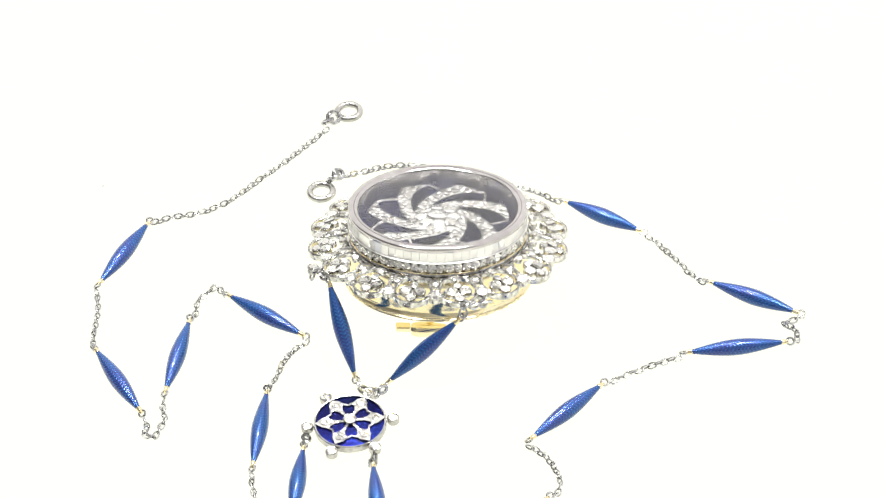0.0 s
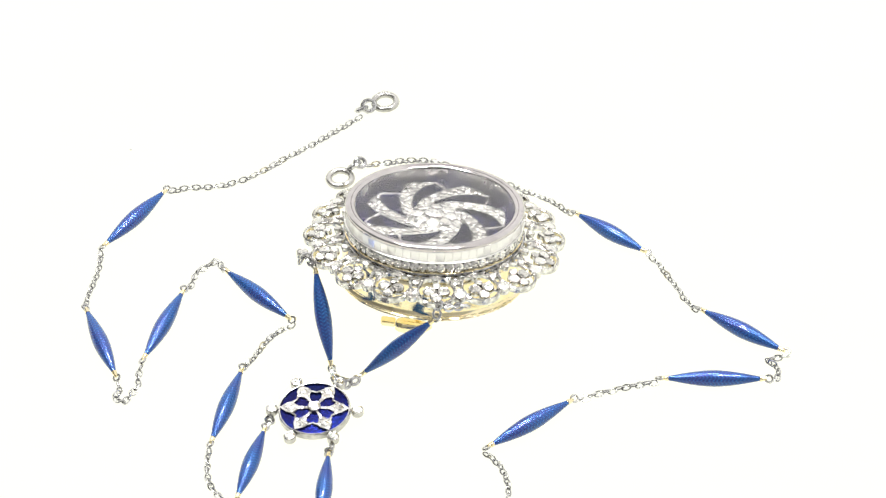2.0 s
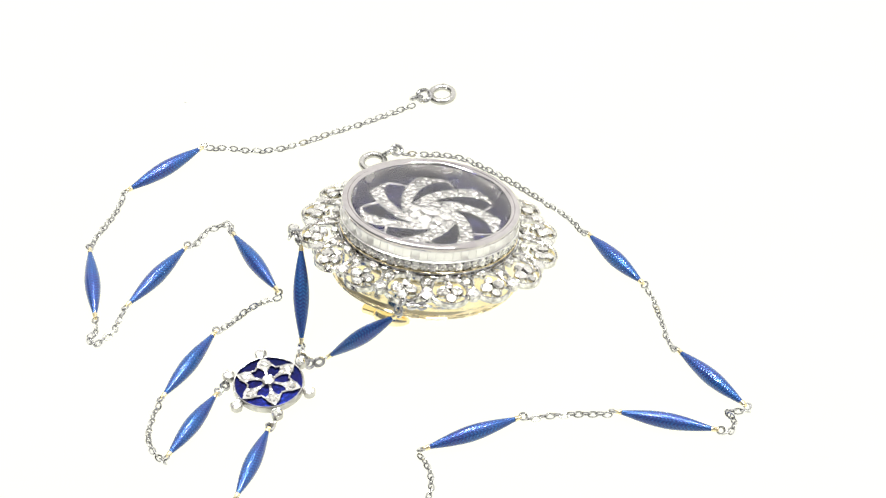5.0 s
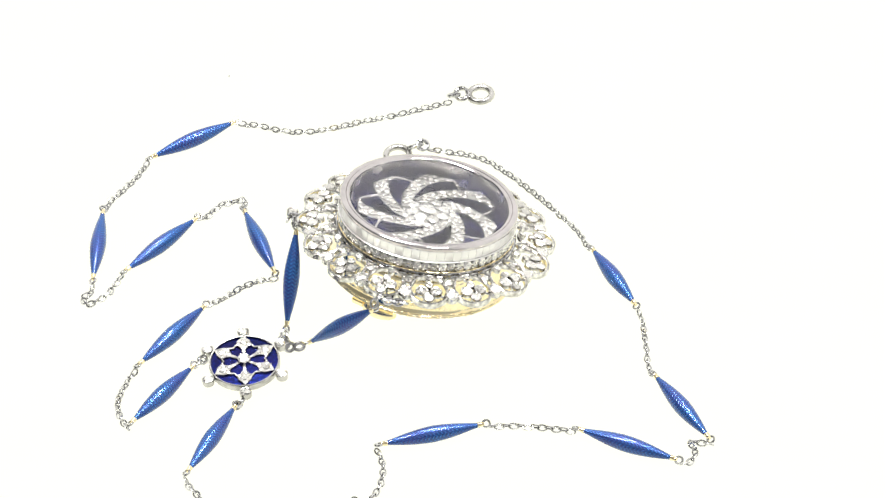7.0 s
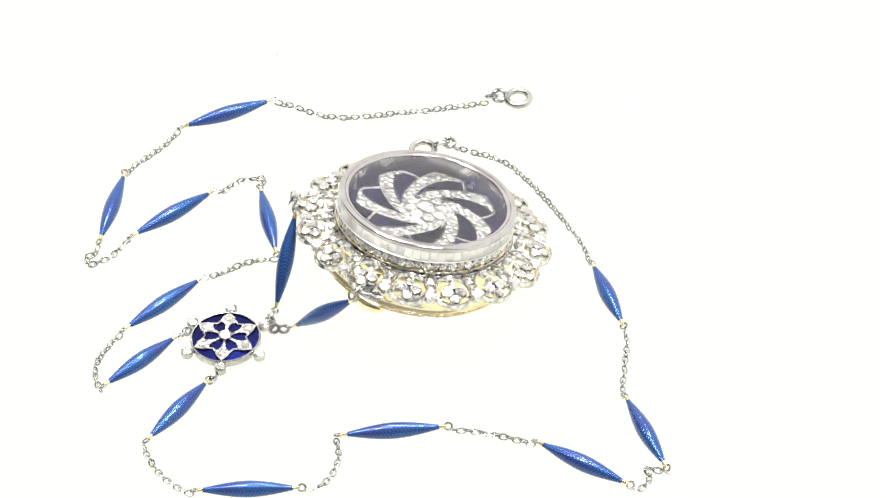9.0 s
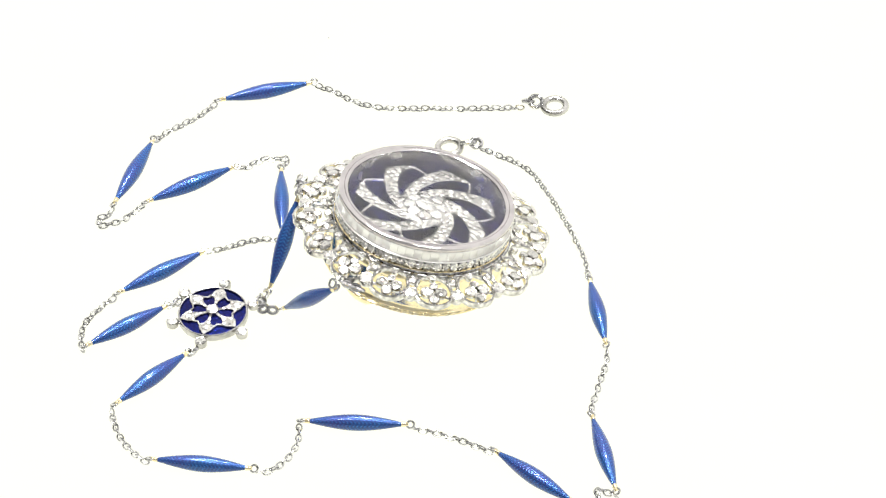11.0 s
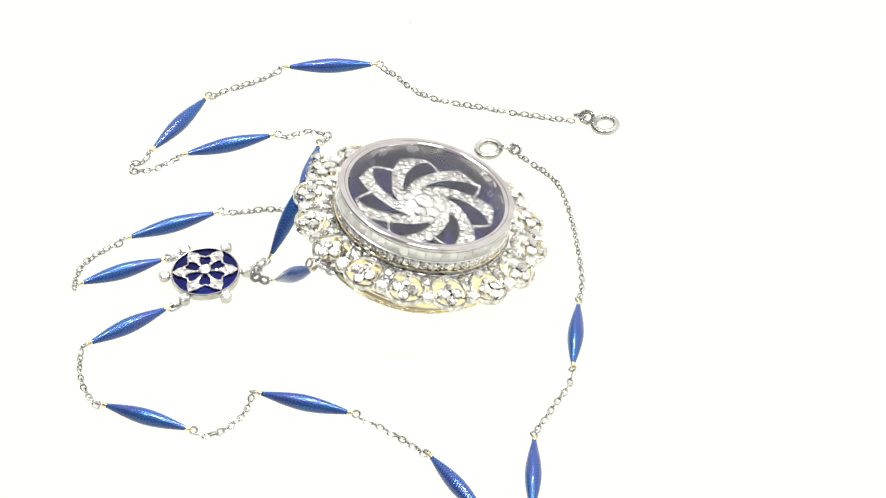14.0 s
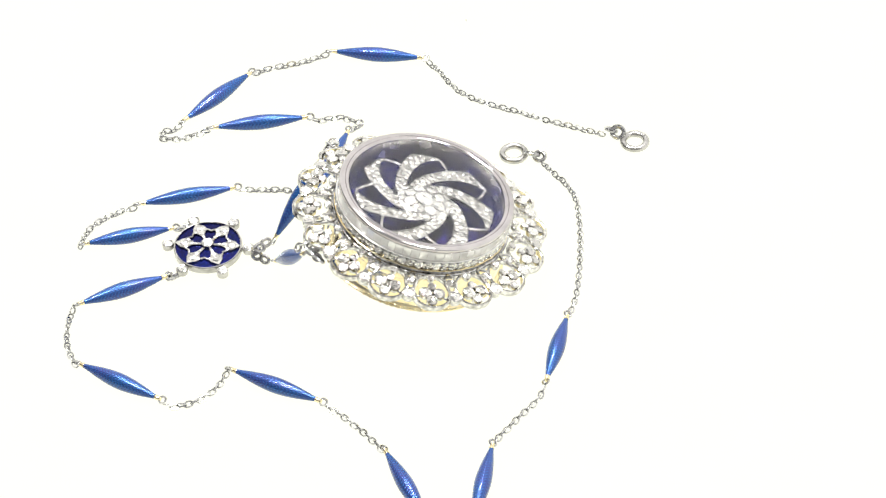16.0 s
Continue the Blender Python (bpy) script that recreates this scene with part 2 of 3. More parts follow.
# ---- setting ----
def setting():
    bm = bmesh.new()
    bmesh.ops.create_grid(bm, x_segments=8, y_segments=8, size=4.0)
    bmesh.ops.translate(bm, verts=bm.verts, vec=(0, 0, -0.024))
    tagged(part("ground", bm, TENT), "pale grey studio table top", "table top", kind="structure")
    # added out of view behind the camera, so facing metal and stones reflect grey
    bm = bmesh.new()
    bmesh.ops.create_cube(bm, size=1)
    for v in bm.verts:
        v.co = Vector((v.co.x * 3.0, -1.30 + v.co.y * 0.03, 0.9 + v.co.z * 1.85))
    bmesh.ops.bevel(bm, geom=bm.edges, offset=0.006, segments=2, affect="EDGES")
    # canopy added out of view, to give the facets a darker zenith to reflect
    overhead = bmesh.new()
    bmesh.ops.create_cube(overhead, size=1)
    for v in overhead.verts:
        v.co = Vector((v.co.x * 1.2, -0.1 + v.co.y * 1.1, 1.1 + v.co.z * 0.03))
    bmesh.ops.bevel(overhead, geom=overhead.edges, offset=0.006, segments=2, affect="EDGES")
    tagged(part("ceiling", overhead, GREY_FLAG, smooth=False), "unseen grey canopy added to darken reflections from above", "ceiling", kind="structure")
    # dark sheet added out of view on the left, for dark reflections in the scallops
    side = bmesh.new()
    bmesh.ops.create_cube(side, size=1)
    for v in side.verts:
        v.co = Vector((-1.35 + v.co.x * 0.03, v.co.y * 2.5, 0.9 + v.co.z * 1.85))
    bmesh.ops.bevel(side, geom=side.edges, offset=0.006, segments=2, affect="EDGES")
    tagged(part("flag_west", side, DARK_FLAG, smooth=False), "unseen dark grey flag added to darken reflections on the left", "wall", kind="structure")
    tagged(part("flag_south", bm, GREY_FLAG, smooth=False), "unseen grey flag added behind the camera to darken reflections", "wall", kind="structure")


def turntable():
    t = thing("turntable", pose(0, 0, -0.024), "round white acrylic turntable plate, slightly dusty", "turntable")
    part("plate", lathe(bmesh.new(), [(0, 0.012), (0.196, 0.012), (0.199, 0.0135), (0.2, 0.016), (0.2, 0.021), (0.199, 0.0235), (0.197, 0.024), (0, 0.024)], 128), GLOW, t, "acrylic plate whose white is its own glow")
    part("base", lathe(bmesh.new(), [(0, 0), (0.118, 0), (0.12, 0.002), (0.12, 0.0118), (0, 0.0118)], 96), WHITE, t, "low white plastic base")
    return t


# ---- necklace ----
BEADS = {  # both ends of the enamel, in mm on the table
    1: ((-53.02, 12.38, 1.35), (-60.27, -0.99, 1.35)), 2: ((-60.09, -18.36, 1.35), (-52.77, -31.92, 1.35)),
    3: ((-45.0, -12.52, 1.35), (-48.3, -27.49, 1.35)), 4: ((-37.76, -6.58, 1.35), (-26.15, -16.19, 1.35)),
    5: ((-31.71, -30.2, 1.35), (-33.7, -45.3, 1.35)), 6: ((-25.65, -43.22, 1.35), (-27.41, -57.19, 1.35)),
    7: ((-14.27, -47.75, 1.35), (-13.39, -61.97, 1.35)), 8: ((1.35, -65.81, 1.35), (12.84, -56.61, 1.35)),
    9: ((12.03, -42.45, 1.35), (23.19, -32.06, 1.35)), 10: ((39.06, -25.09, 1.35), (54.25, -23.87, 1.35)),
    11: ((56.97, -16.62, 1.35), (44.2, -8.98, 1.35)), 12: ((32.3, 5.25, 1.35), (20.85, 12.98, 1.35)),
    13: ((-20.35, -16.69, 12.41), (-17.16, -26.08, 1.4)), 14: ((-10.94, -28.07, 1.4), (0.1, -26.28, 12.05))}
CHAINS = [  # way points of each length of chain, in mm
    [(-21.1, 36.5), (-25.5, 31.9), (-29.0, 28.0), (-33.4, 23.8), (-37.0, 20.0), (-40.2, 17.5), (-44.1, 15.8), (-48.8, 15.0), (-51.9, 14.6)],
    [(-61.0, -3.8), (-60.7, -7.0), (-61.0, -11.0), (-61.2, -14.7), (-61.0, -16.3)],
    [(-51.8, -34.0), (-51.3, -35.5), (-51.8, -36.9), (-49.9, -37.7), (-49.1, -35.5), (-48.4, -33.8), (-48.9, -31.2), (-48.9, -29.6)],
    [(-44.4, -10.5), (-43.9, -9.4), (-43.8, -7.1), (-43.1, -5.4), (-41.6, -4.2), (-40.5, -2.6), (-39.4, -4.4)],
    [(-25.3, -17.5), (-25.9, -18.5), (-27.2, -19.3), (-28.3, -20.9), (-29.4, -23.0), (-30.1, -25.3), (-31.1, -27.3), (-31.5, -28.4)],
    [(-34.0, -47.2), (-34.0, -49.0), (-33.6, -51.3), (-32.9, -54.0), (-30.9, -56.8), (-28.2, -59.0)],
    [(-13.4, -64.0), (-12.3, -64.6), (-9.5, -65.9), (-6.5, -66.9), (-3.4, -67.2), (-0.7, -66.6)],
    [(14.4, -55.2), (15.3, -54.0), (15.6, -51.5), (14.9, -48.9), (13.4, -46.1), (11.6, -43.9)],
    [(24.8, -30.7), (26.6, -29.5), (28.5, -28.5), (30.6, -27.6), (32.7, -26.8), (34.7, -26.1), (37.0, -25.3)],
    [(55.9, -23.5), (57.1, -22.4), (56.7, -19.9), (54.9, -18.8), (56.4, -18.0), (58.0, -17.4)],
    [(42.4, -7.8), (40.8, -5.8), (39.1, -3.0), (37.3, -0.2), (35.5, 2.6), (34.0, 4.2)],
    [(19.3, 14.5), (15.6, 16.8), (9.3, 19.9), (2.6, 22.7), (-3.0, 24.6), (-7.4, 25.7), (-11.9, 25.4), (-15.2, 24.4), (-18.2, 23.7)]]


JOINS = [((0, 0), (1, 0)), ((1, 1), (2, 0)), ((2, 1), (3, 1)), ((3, 0), (4, 0)), ((4, 1), (5, 0)), ((5, 1), (6, 1)),   # bead and its end at both ends
         ((7, 1), (8, 0)), ((8, 1), (9, 0)), ((9, 1), (10, 0)), ((10, 1), (11, 0)), ((11, 1), (12, 0)), ((12, 1), (0, 0))]


def along_curve(way, pitch):
    """Points at even steps on a smooth line through the way points."""
    pts = [Vector((x, y, 0)) for x, y in way]
    pts = [2 * pts[0] - pts[1]] + pts + [2 * pts[-1] - pts[-2]]
    fine = []
    for a, b, c, e in zip(pts, pts[1:], pts[2:], pts[3:]):
        for k in range(24):
            u = k / 24
            fine.append(0.5 * (2 * b + (c - a) * u + (2 * a - 5 * b + 4 * c - e) * u * u + (3 * b - a - 3 * c + e) * u ** 3))
    fine.append(pts[-2])
    run = [0.0]
    for a, b in zip(fine, fine[1:]):
        run.append(run[-1] + (b - a).length)
    count = max(2, round(run[-1] / pitch))
    out, k = [], 0
    for i in range(count + 1):
        s = run[-1] * i / count
        while k < len(run) - 2 and run[k + 1] < s:
            k += 1
        u = (s - run[k]) / max(1e-9, run[k + 1] - run[k])
        out.append(fine[k].lerp(fine[k + 1], min(1, u)))
    return out


def necklace():
    n = thing("necklace", pose(0, 0, 0), "fine platinum chain necklace with blue enamel spindle beads laid in loops", "necklace")
    half = 7.5 * MM
    bm = bmesh.new()
    prof = []
    for k in range(33):
        u = -1 + k / 16
        prof.append((MM * (0.36 + 1.02 * (1 - abs(u) ** 1.75) ** 1.12), u * half))
    lathe(bm, [(0, -half)] + prof + [(0, half)], 28, False, Matrix.Rotation(radians(90), 4, "Y"))
    spindle = mesh_of("enamel_bead", bm, BLUE, True)
    bm = lathe(bmesh.new(), [(0, -0.1 * MM), (0.42 * MM, -0.1 * MM), (0.45 * MM, 0.06 * MM), (0.37 * MM, 0.5 * MM), (0.34 * MM, 0.85 * MM), (0.38 * MM, 0.98 * MM), (0, 1.02 * MM)], 14, False, Matrix.Rotation(radians(90), 4, "Y"))
    cap = mesh_of("gold_cap", bm, GOLD, True)
    eye = mesh_of("end_loop", ring_wire(bmesh.new(), 0.6 * MM, 0.6 * MM, 0.19 * MM, Matrix.Identity(4), 16, 6), CHAIN, True)
    for k, (a, b) in BEADS.items():
        a, b = Vector(a) * MM, Vector(b) * MM
        x = (b - a).normalized()
        y = Vector((0, 0, 1)).cross(x).normalized()
        m = Matrix.Translation((a + b) / 2) @ Matrix((x, y, x.cross(y))).transposed().to_4x4() @ Matrix.Rotation(0.7 * k, 4, "X")
        s = (b - a).length / (2 * half)
        bead = piece("enamel_bead", spindle, m @ Matrix.Diagonal((s, 1, 1, 1)), n, "blue engine-turned enamel spindle bead")
        for side, turn in ((1, 0), (-1, 180)):
            end = Matrix.Rotation(radians(turn), 4, "Z")
            piece("gold_cap", cap, end @ Matrix.Translation((half, 0, 0)), bead, "gold end cap")
            piece("end_loop", eye, end @ Matrix.Translation((half + 1.35 * MM, 0, 0)) @ Matrix.Rotation(-0.7 * k * (1 if side > 0 else -1) + 0.5, 4, "X"), bead)
    link = mesh_of("link", ring_wire(bmesh.new(), 0.76 * MM, 0.45 * MM, 0.145 * MM, Matrix.Identity(4), 14, 6), CHAIN, True)
    rng = random.Random(7)
    for k, way in enumerate(CHAINS):
        way = list(way)
        for where, (bead_no, side) in ((0, JOINS[k][0]), (-1, JOINS[k][1])):
            if bead_no:
                a, b = (Vector(q) for q in (BEADS[bead_no] if side else BEADS[bead_no][::-1]))
                q = b + (b - a).normalized() * 1.75
                if (Vector((*way[where], 0)) - Vector((q.x, q.y, 0))).length < 2.2:
                    way[where] = (q.x, q.y)
                else:
                    way.insert(0 if where == 0 else len(way), (q.x, q.y))
        pts = along_curve(way, 1.08 if k in (0, 11) else 1.14)
        first = None
        for i, (a, b) in enumerate(zip(pts, pts[1:])):
            d = (b - a).normalized()
            roll = (24 if i % 2 else -62) + rng.uniform(-16, 16)
            z = 0.14 + 0.5 * abs(math.sin(radians(roll)))
            m = Matrix.Translation(Vector(((a.x + b.x) / 2, (a.y + b.y) / 2, z)) * MM) @ Matrix.Rotation(math.atan2(d.y, d.x) + rng.uniform(-0.12, 0.12), 4, "Z") @ Matrix.Rotation(radians(roll), 4, "X")
            m = m @ Matrix.Scale(1.0 if k in (0, 11) else 1.05, 4)
            if first is None:
                first = piece("chain", link, m, n, "fine platinum trace chain")
                inverse = m.inverted()
            else:
                piece("link", link, inverse @ m, first)
    # bolt rings at both ends
    for x, y, jx, jy in ((-17.32, 40.86, -20.6, 38.2), (-22.4, 19.71, -19.9, 22.9)):
        away = math.atan2(y - jy, x - jx)
        m = Matrix.Translation((x * MM, y * MM, 0.62 * MM)) @ Matrix.Rotation(away, 4, "Z")
        ring = part("bolt_ring", ring_wire(bmesh.new(), 2.05 * MM, 2.05 * MM, 0.58 * MM, Matrix.Identity(4), 40, 12), RINGS, n, "round platinum bolt ring clasp")
        ring.matrix_basis = m
        bm = bmesh.new()
        lathe(bm, [(0, 0), (0.28 * MM, 0), (0.32 * MM, 0.2 * MM), (0.2 * MM, 0.42 * MM), (0, 0.46 * MM)], 10, False, Matrix.Translation((0.9 * MM, 1.9 * MM, 0.35 * MM)))
        part("trigger", bm, RINGS, ring)
        bm = ring_wire(bmesh.new(), 1.15 * MM, 1.0 * MM, 0.42 * MM, Matrix.Translation((-3.45 * MM, 0, 0.75 * MM)) @ Matrix.Rotation(0.75, 4, "X"), 22, 8)
        part("jump_ring", bm, CHAIN, ring)
        bm = ring_wire(bmesh.new(), 0.95 * MM, 0.85 * MM, 0.38 * MM, Matrix.Translation((-4.85 * MM, 0.1 * MM, 0.6 * MM)) @ Matrix.Rotation(-0.6, 4, "X"), 18, 8)
        part("jump_ring", bm, CHAIN, ring)
    return n


# ---- medallion ----
def medallion():
    m = thing("medallion", pose(-17.87 * MM, -38.35 * MM, 0), "round blue enamel medallion with six-petal diamond flower", "medallion")
    R, top = 5.95 * MM, 2.6 * MM
    part("rim", lathe(bmesh.new(), [(0, 0.04 * MM), (R * 0.45, 0.1 * MM), (R * 0.75, 0.5 * MM), (R * 0.93, 1.1 * MM), (R * 0.99, 1.4 * MM), (R, 1.6 * MM), (R, top - 0.1 * MM), (R, top), (R * 0.985, top + 0.12 * MM), (R * 0.955, top + 0.1 * MM), (R * 0.95, top - 0.5 * MM), (0, top - 0.5 * MM)], 72), RINGS, m, "polished platinum rim")
    part("enamel_disc", lathe(bmesh.new(), [(0, top + 0.02 * MM), (R * 0.5, top - 0.04 * MM), (R * 0.94, top - 0.22 * MM), (R * 0.94, top - 0.45 * MM), (0, top - 0.45 * MM)], 72), ROYAL, m, "royal blue translucent enamel")
    star = 64
    for k in range(6):
        w = star + 60 * k
        prof = [(0.7, -18), (1.5, -5), (2.5, -5.5), (3.2, -11), (3.75, -17), (3.62, -24), (3.4, -29.8), (3.52, -29.8), (3.8, -24), (4.1, -17), (4.7, -12), (5.72, 0), (4.7, 12), (4.1, 17), (3.8, 24), (3.52, 29.8), (3.4, 29.8), (3.62, 24), (3.75, 17), (3.2, 11), (2.5, 5.5), (1.5, 5), (0.7, 18)]
        out = [(r * MM * math.cos(radians(w + a)), r * MM * math.sin(radians(w + a))) for r, a in prof]
        petal = part("petal", plate(bmesh.new(), out, top - 0.2 * MM, top + 0.22 * MM, 0.06 * MM), SILVER, m, "millegrain platinum petal", smooth=False)
        part("petal_edge", tube(bmesh.new(), [(x * 0.985, y * 0.985, top + 0.2 * MM) for x, y in out], 0.085 * MM, 6, True), SILVER, petal)
        c, s = math.cos(radians(w)), math.sin(radians(w))
        piece("diamond", STONE, sized(4.2 * MM * c, 4.2 * MM * s, top + 0.22 * MM, 0.62 * MM, 20 * k), petal)
        piece("diamond", STONE, sized(2.9 * MM * c, 2.9 * MM * s, top + 0.24 * MM, 0.4 * MM, 20 * k, 7, 70 * k), petal)
        piece("diamond", STONE, sized(2.0 * MM * c, 2.0 * MM * s, top + 0.24 * MM, 0.3 * MM, 33 * k, 9, 50 * k), petal)
        for side in (-14, 14):
            q = radians(w + side)
            piece("diamond", STONE, sized(3.75 * MM * math.cos(q), 3.75 * MM * math.sin(q), top + 0.22 * MM, 0.3 * MM, 27 * k, 8, 90 * k + side), petal)
        bm = bmesh.new()
        collet(bm, 7.05 * MM * c, 7.05 * MM * s, 2.45 * MM, 0.86 * MM, 0.95 * MM, 16)
        tube(bm, [(6.4 * MM * c, 6.4 * MM * s, 1.9 * MM), (5.8 * MM * c, 5.8 * MM * s, 1.9 * MM)], 0.35 * MM, 8)
        knob = part("knob", bm, RINGS, m, "small diamond-set collet")
        piece("diamond", STONE, sized(7.05 * MM * c, 7.05 * MM * s, 2.5 * MM, 0.9 * MM, 31 * k, 8, 50 * k), knob)
    bm = bmesh.new()
    collet(bm, 0, 0, top + 0.5 * MM, 0.94 * MM, 0.6 * MM, 20)
    hub = part("hub", bm, RINGS, m)
    piece("diamond", STONE, sized(0, 0, top + 0.54 * MM, 1.0 * MM), hub)
    # rings that join it to the beads
    for x, y, z, a, b, roll, turn in ((1.55, 9.9, 1.0, 0.85, 0.65, 65, 100), (2.3, 8.5, 0.9, 0.95, 0.75, 20, 120), (4.2, 7.45, 1.1, 0.8, 0.65, 60, 60), (5.4, 8.5, 0.9, 0.8, 0.6, 62, 40), (3.3, 7.6, 1.3, 0.8, 0.65, -30, 140),
                                      (-7.5, -2.9, 0.8, 0.8, 0.6, 55, 265), (-7.25, -1.75, 1.0, 0.75, 0.6, -20, 275), (3.75, -6.9, 1.0, 0.8, 0.6, 60, 280), (3.5, -7.8, 0.7, 0.75, 0.55, 15, 265)):
        part("jump_ring", ring_wire(bmesh.new(), a * MM, b * MM, 0.33 * MM, Matrix.Translation((x * MM, y * MM, z * MM)) @ Matrix.Rotation(radians(turn), 4, "Z") @ Matrix.Rotation(radians(roll), 4, "X"), 16, 6), CHAIN, m)
    return m


# ---- pendant ----
DEPTH = 13.3          # from the bezel's top to the back of the case, mm
N = Vector((0.04077, 0.24795, 0.96792)).normalized()
U = Vector((0.99911, 0.0, -0.04208)).normalized()
TOP = Vector((-1.909, -3.068, 16.949)) * MM


def polar(r, a):
    return (r * MM * math.cos(radians(a)), r * MM * math.sin(radians(a)))


def pendant():
    V = N.cross(U).normalized()
    turn = Matrix((U, V, N)).transposed().to_4x4()
    p = thing("pendant", Matrix.Translation(TOP - N * DEPTH * MM) @ turn, "round glass-topped diamond pendant brooch with blue enamel and gold back", "pendant")

    def z(depth):
        return (DEPTH - depth) * MM

    def prof(*rows):
        return [(r * MM, z(dd)) for r, dd in rows]

    # gold case
    case = part("case", lathe(bmesh.new(), prof((0, 13.44), (14.6, 13.44), (15.6, 13.42), (15.95, 13.34), (16.08, 13.2), (16.02, 13.02), (15.75, 12.85), (15.52, 12.5), (15.46, 12.0), (15.42, 11.5), (15.36, 7.6), (15.34, 7.2), (15.1, 6.2), (14.6, 5.2), (0, 5.2)), 128), GOLD, p, "polished yellow gold case")
    beadlet = mesh_of("gold_bead", lathe(bmesh.new(), [(0, -0.2 * MM), (0.2 * MM, 0), (0, 0.2 * MM)], 8), GOLD, True)
    for k in range(17):
        x, y = polar(16.04, 272 + 3.7 * k + 0.6 * (k % 3))
        piece("gold_bead", beadlet, Matrix.Translation((x, y, z(13.2))), case)
    # brooch fitting folded under the case
    down = p.matrix_basis.inverted()

    def at(*way):
        return [down @ (Vector(q) * MM) for q in way]

    fit = part("brooch_fitting", tube(bmesh.new(), at((-7.35, -16.5, 1.35), (-6.9, -16.55, 1.35), (-6.0, -16.65, 1.4), (-4.8, -16.8, 1.4), (-3.6, -16.9, 1.5), (-2.4, -17.0, 1.7), (-1.4, -17.05, 2.0)), lambda u: (0.5 + 0.85 * math.sin(math.pi * (0.15 + 0.85 * u)) ** 0.8) * MM, 24), GOLD, p, "gold brooch hinge folded under the case")
    bm = bmesh.new()
    bmesh.ops.create_cube(bm, size=1)
    for v in bm.verts:
        q = Vector((-8.7 + v.co.x * 2.5, -16.35 + v.co.y * 1.5, 1.75 + v.co.z * 1.1))
        q.y -= 0.1 * (q.x + 8.7)
        v.co = q * MM
    bmesh.ops.bevel(bm, geom=bm.edges, offset=0.18 * MM, segments=2, affect="EDGES")
    bmesh.ops.transform(bm, matrix=down, verts=bm.verts)
    part("tab", bm, GOLD, fit)
    part("stand", tube(bmesh.new(), at((-4.0, -16.2, 1.7), (-4.0, -13.0, 2.3), (-4.0, -9.0, 4.0), (-4.0, -5.5, 6.3)), 0.7 * MM, 12), GOLD, fit)
    # bezel
    part("bezel_rim", lathe(bmesh.new(), prof((14.0, 0.74), (13.5, 0.62), (13.45, 0.3), (13.6, 0.1), (13.85, 0.0), (14.02, 0.0), (14.1, 0.13), (14.2, 0.0), (14.45, -0.05), (14.75, 0.0), (14.98, 0.08), (15.1, 0.26), (15.12, 0.5), (15.1, 0.74)), 160, True), POLISHED, p, "polished platinum bezel rim")
    bezel = part("bezel", lathe(bmesh.new(), prof((14.0, 4.8), (14.0, 0.76), (15.0, 0.76), (14.86, 0.82), (14.86, 2.76), (14.7, 2.96), (14.7, 4.7), (14.9, 4.8)), 160, True), RINGS, p, "platinum bezel wall set with two rows of diamonds")
    part("upper_wire", lathe(bmesh.new(), prof((14.87, 2.74), (15.12, 2.71), (15.21, 2.78), (15.21, 2.9), (15.12, 2.98), (14.8, 2.97)), 160, True), BRIGHT, bezel, "polished half-round wire")
    part("lower_wire", lathe(bmesh.new(), prof((14.72, 4.72), (15.0, 4.7), (15.12, 4.78), (15.14, 4.9), (15.05, 5.0), (14.86, 5.02)), 160, True), GOLD, bezel, "thin gold wire")
    rng = random.Random(11)
    for k in range(68):
        a = 360 / 68 * k
        x, y = polar(15.03, a)
        piece("baguette", BAR, Matrix.Translation((x, y, z(1.74))) @ Matrix.Rotation(radians(a - 90 + rng.uniform(-2.5, 2.5)), 4, "Z") @ Matrix.Rotation(radians(rng.uniform(-2, 3)), 4, "X") @ Matrix.Diagonal((1.385 * MM, 0.4 * MM, 1.9 * MM, 1)), bezel)
    for k in range(64):
        a = 360 / 64 * k
        x, y = polar(14.98, a)
        piece("diamond", STONE, sized(x, y, z(3.84), 0.82 * MM * (0.94 + 0.03 * (k * 7 % 5)), 13 * k, 79 + (5 * k) % 13, a + (7 * k) % 13 - 6), bezel)
    # blue floor, glass
    part("enamel_floor", lathe(bmesh.new(), prof((0, 4.4), (13.96, 4.4), (13.96, 4.75), (0, 4.75)), 96), FLOOR, p, "royal blue enamel floor under the glass")
    pane = part("glass", lathe(bmesh.new(), prof((0, 0.25), (13.43, 0.25), (13.43, 0.6), (0, 0.6)), 96), GLASS, p, "clear crystal cover")
    pane.visible_shadow = False
    bm = lathe(bmesh.new(), prof((13.99, 0.72), (13.6, 0.72), (13.42, 1.2), (13.4, 1.9), (13.42, 2.6), (13.46, 3.4), (13.5, 4.38), (13.99, 4.38)), 180, True)
    for v in bm.verts:
        if v.co.xy.length < 13.58 * MM:
            w = math.atan2(v.co.y, v.co.x)
            swell = 0.15 * math.sin(9 * w) + 0.08 * math.sin(14 * w + 1 + v.co.z / MM)
            v.co.xy *= 1 + swell / 13.4
    part("lining", bm, LINING, p, "bright platinum inner wall")
    # pinwheel
    hub = part("pinwheel_hub", lathe(bmesh.new(), prof((0, 4.3), (1.5, 4.3), (1.8, 3.2), (4.8, 3.1), (4.9, 2.9), (3.9, 2.5), (2.0, 2.1), (0, 2.0)), 40), SILVER, p, "diamond cluster hub")
    piece("diamond", STONE, sized(0, 0, z(1.9), 1.75 * MM, 11, 9, 60), hub)
    for k in range(8):
        x, y = polar(2.85, 45 * k)
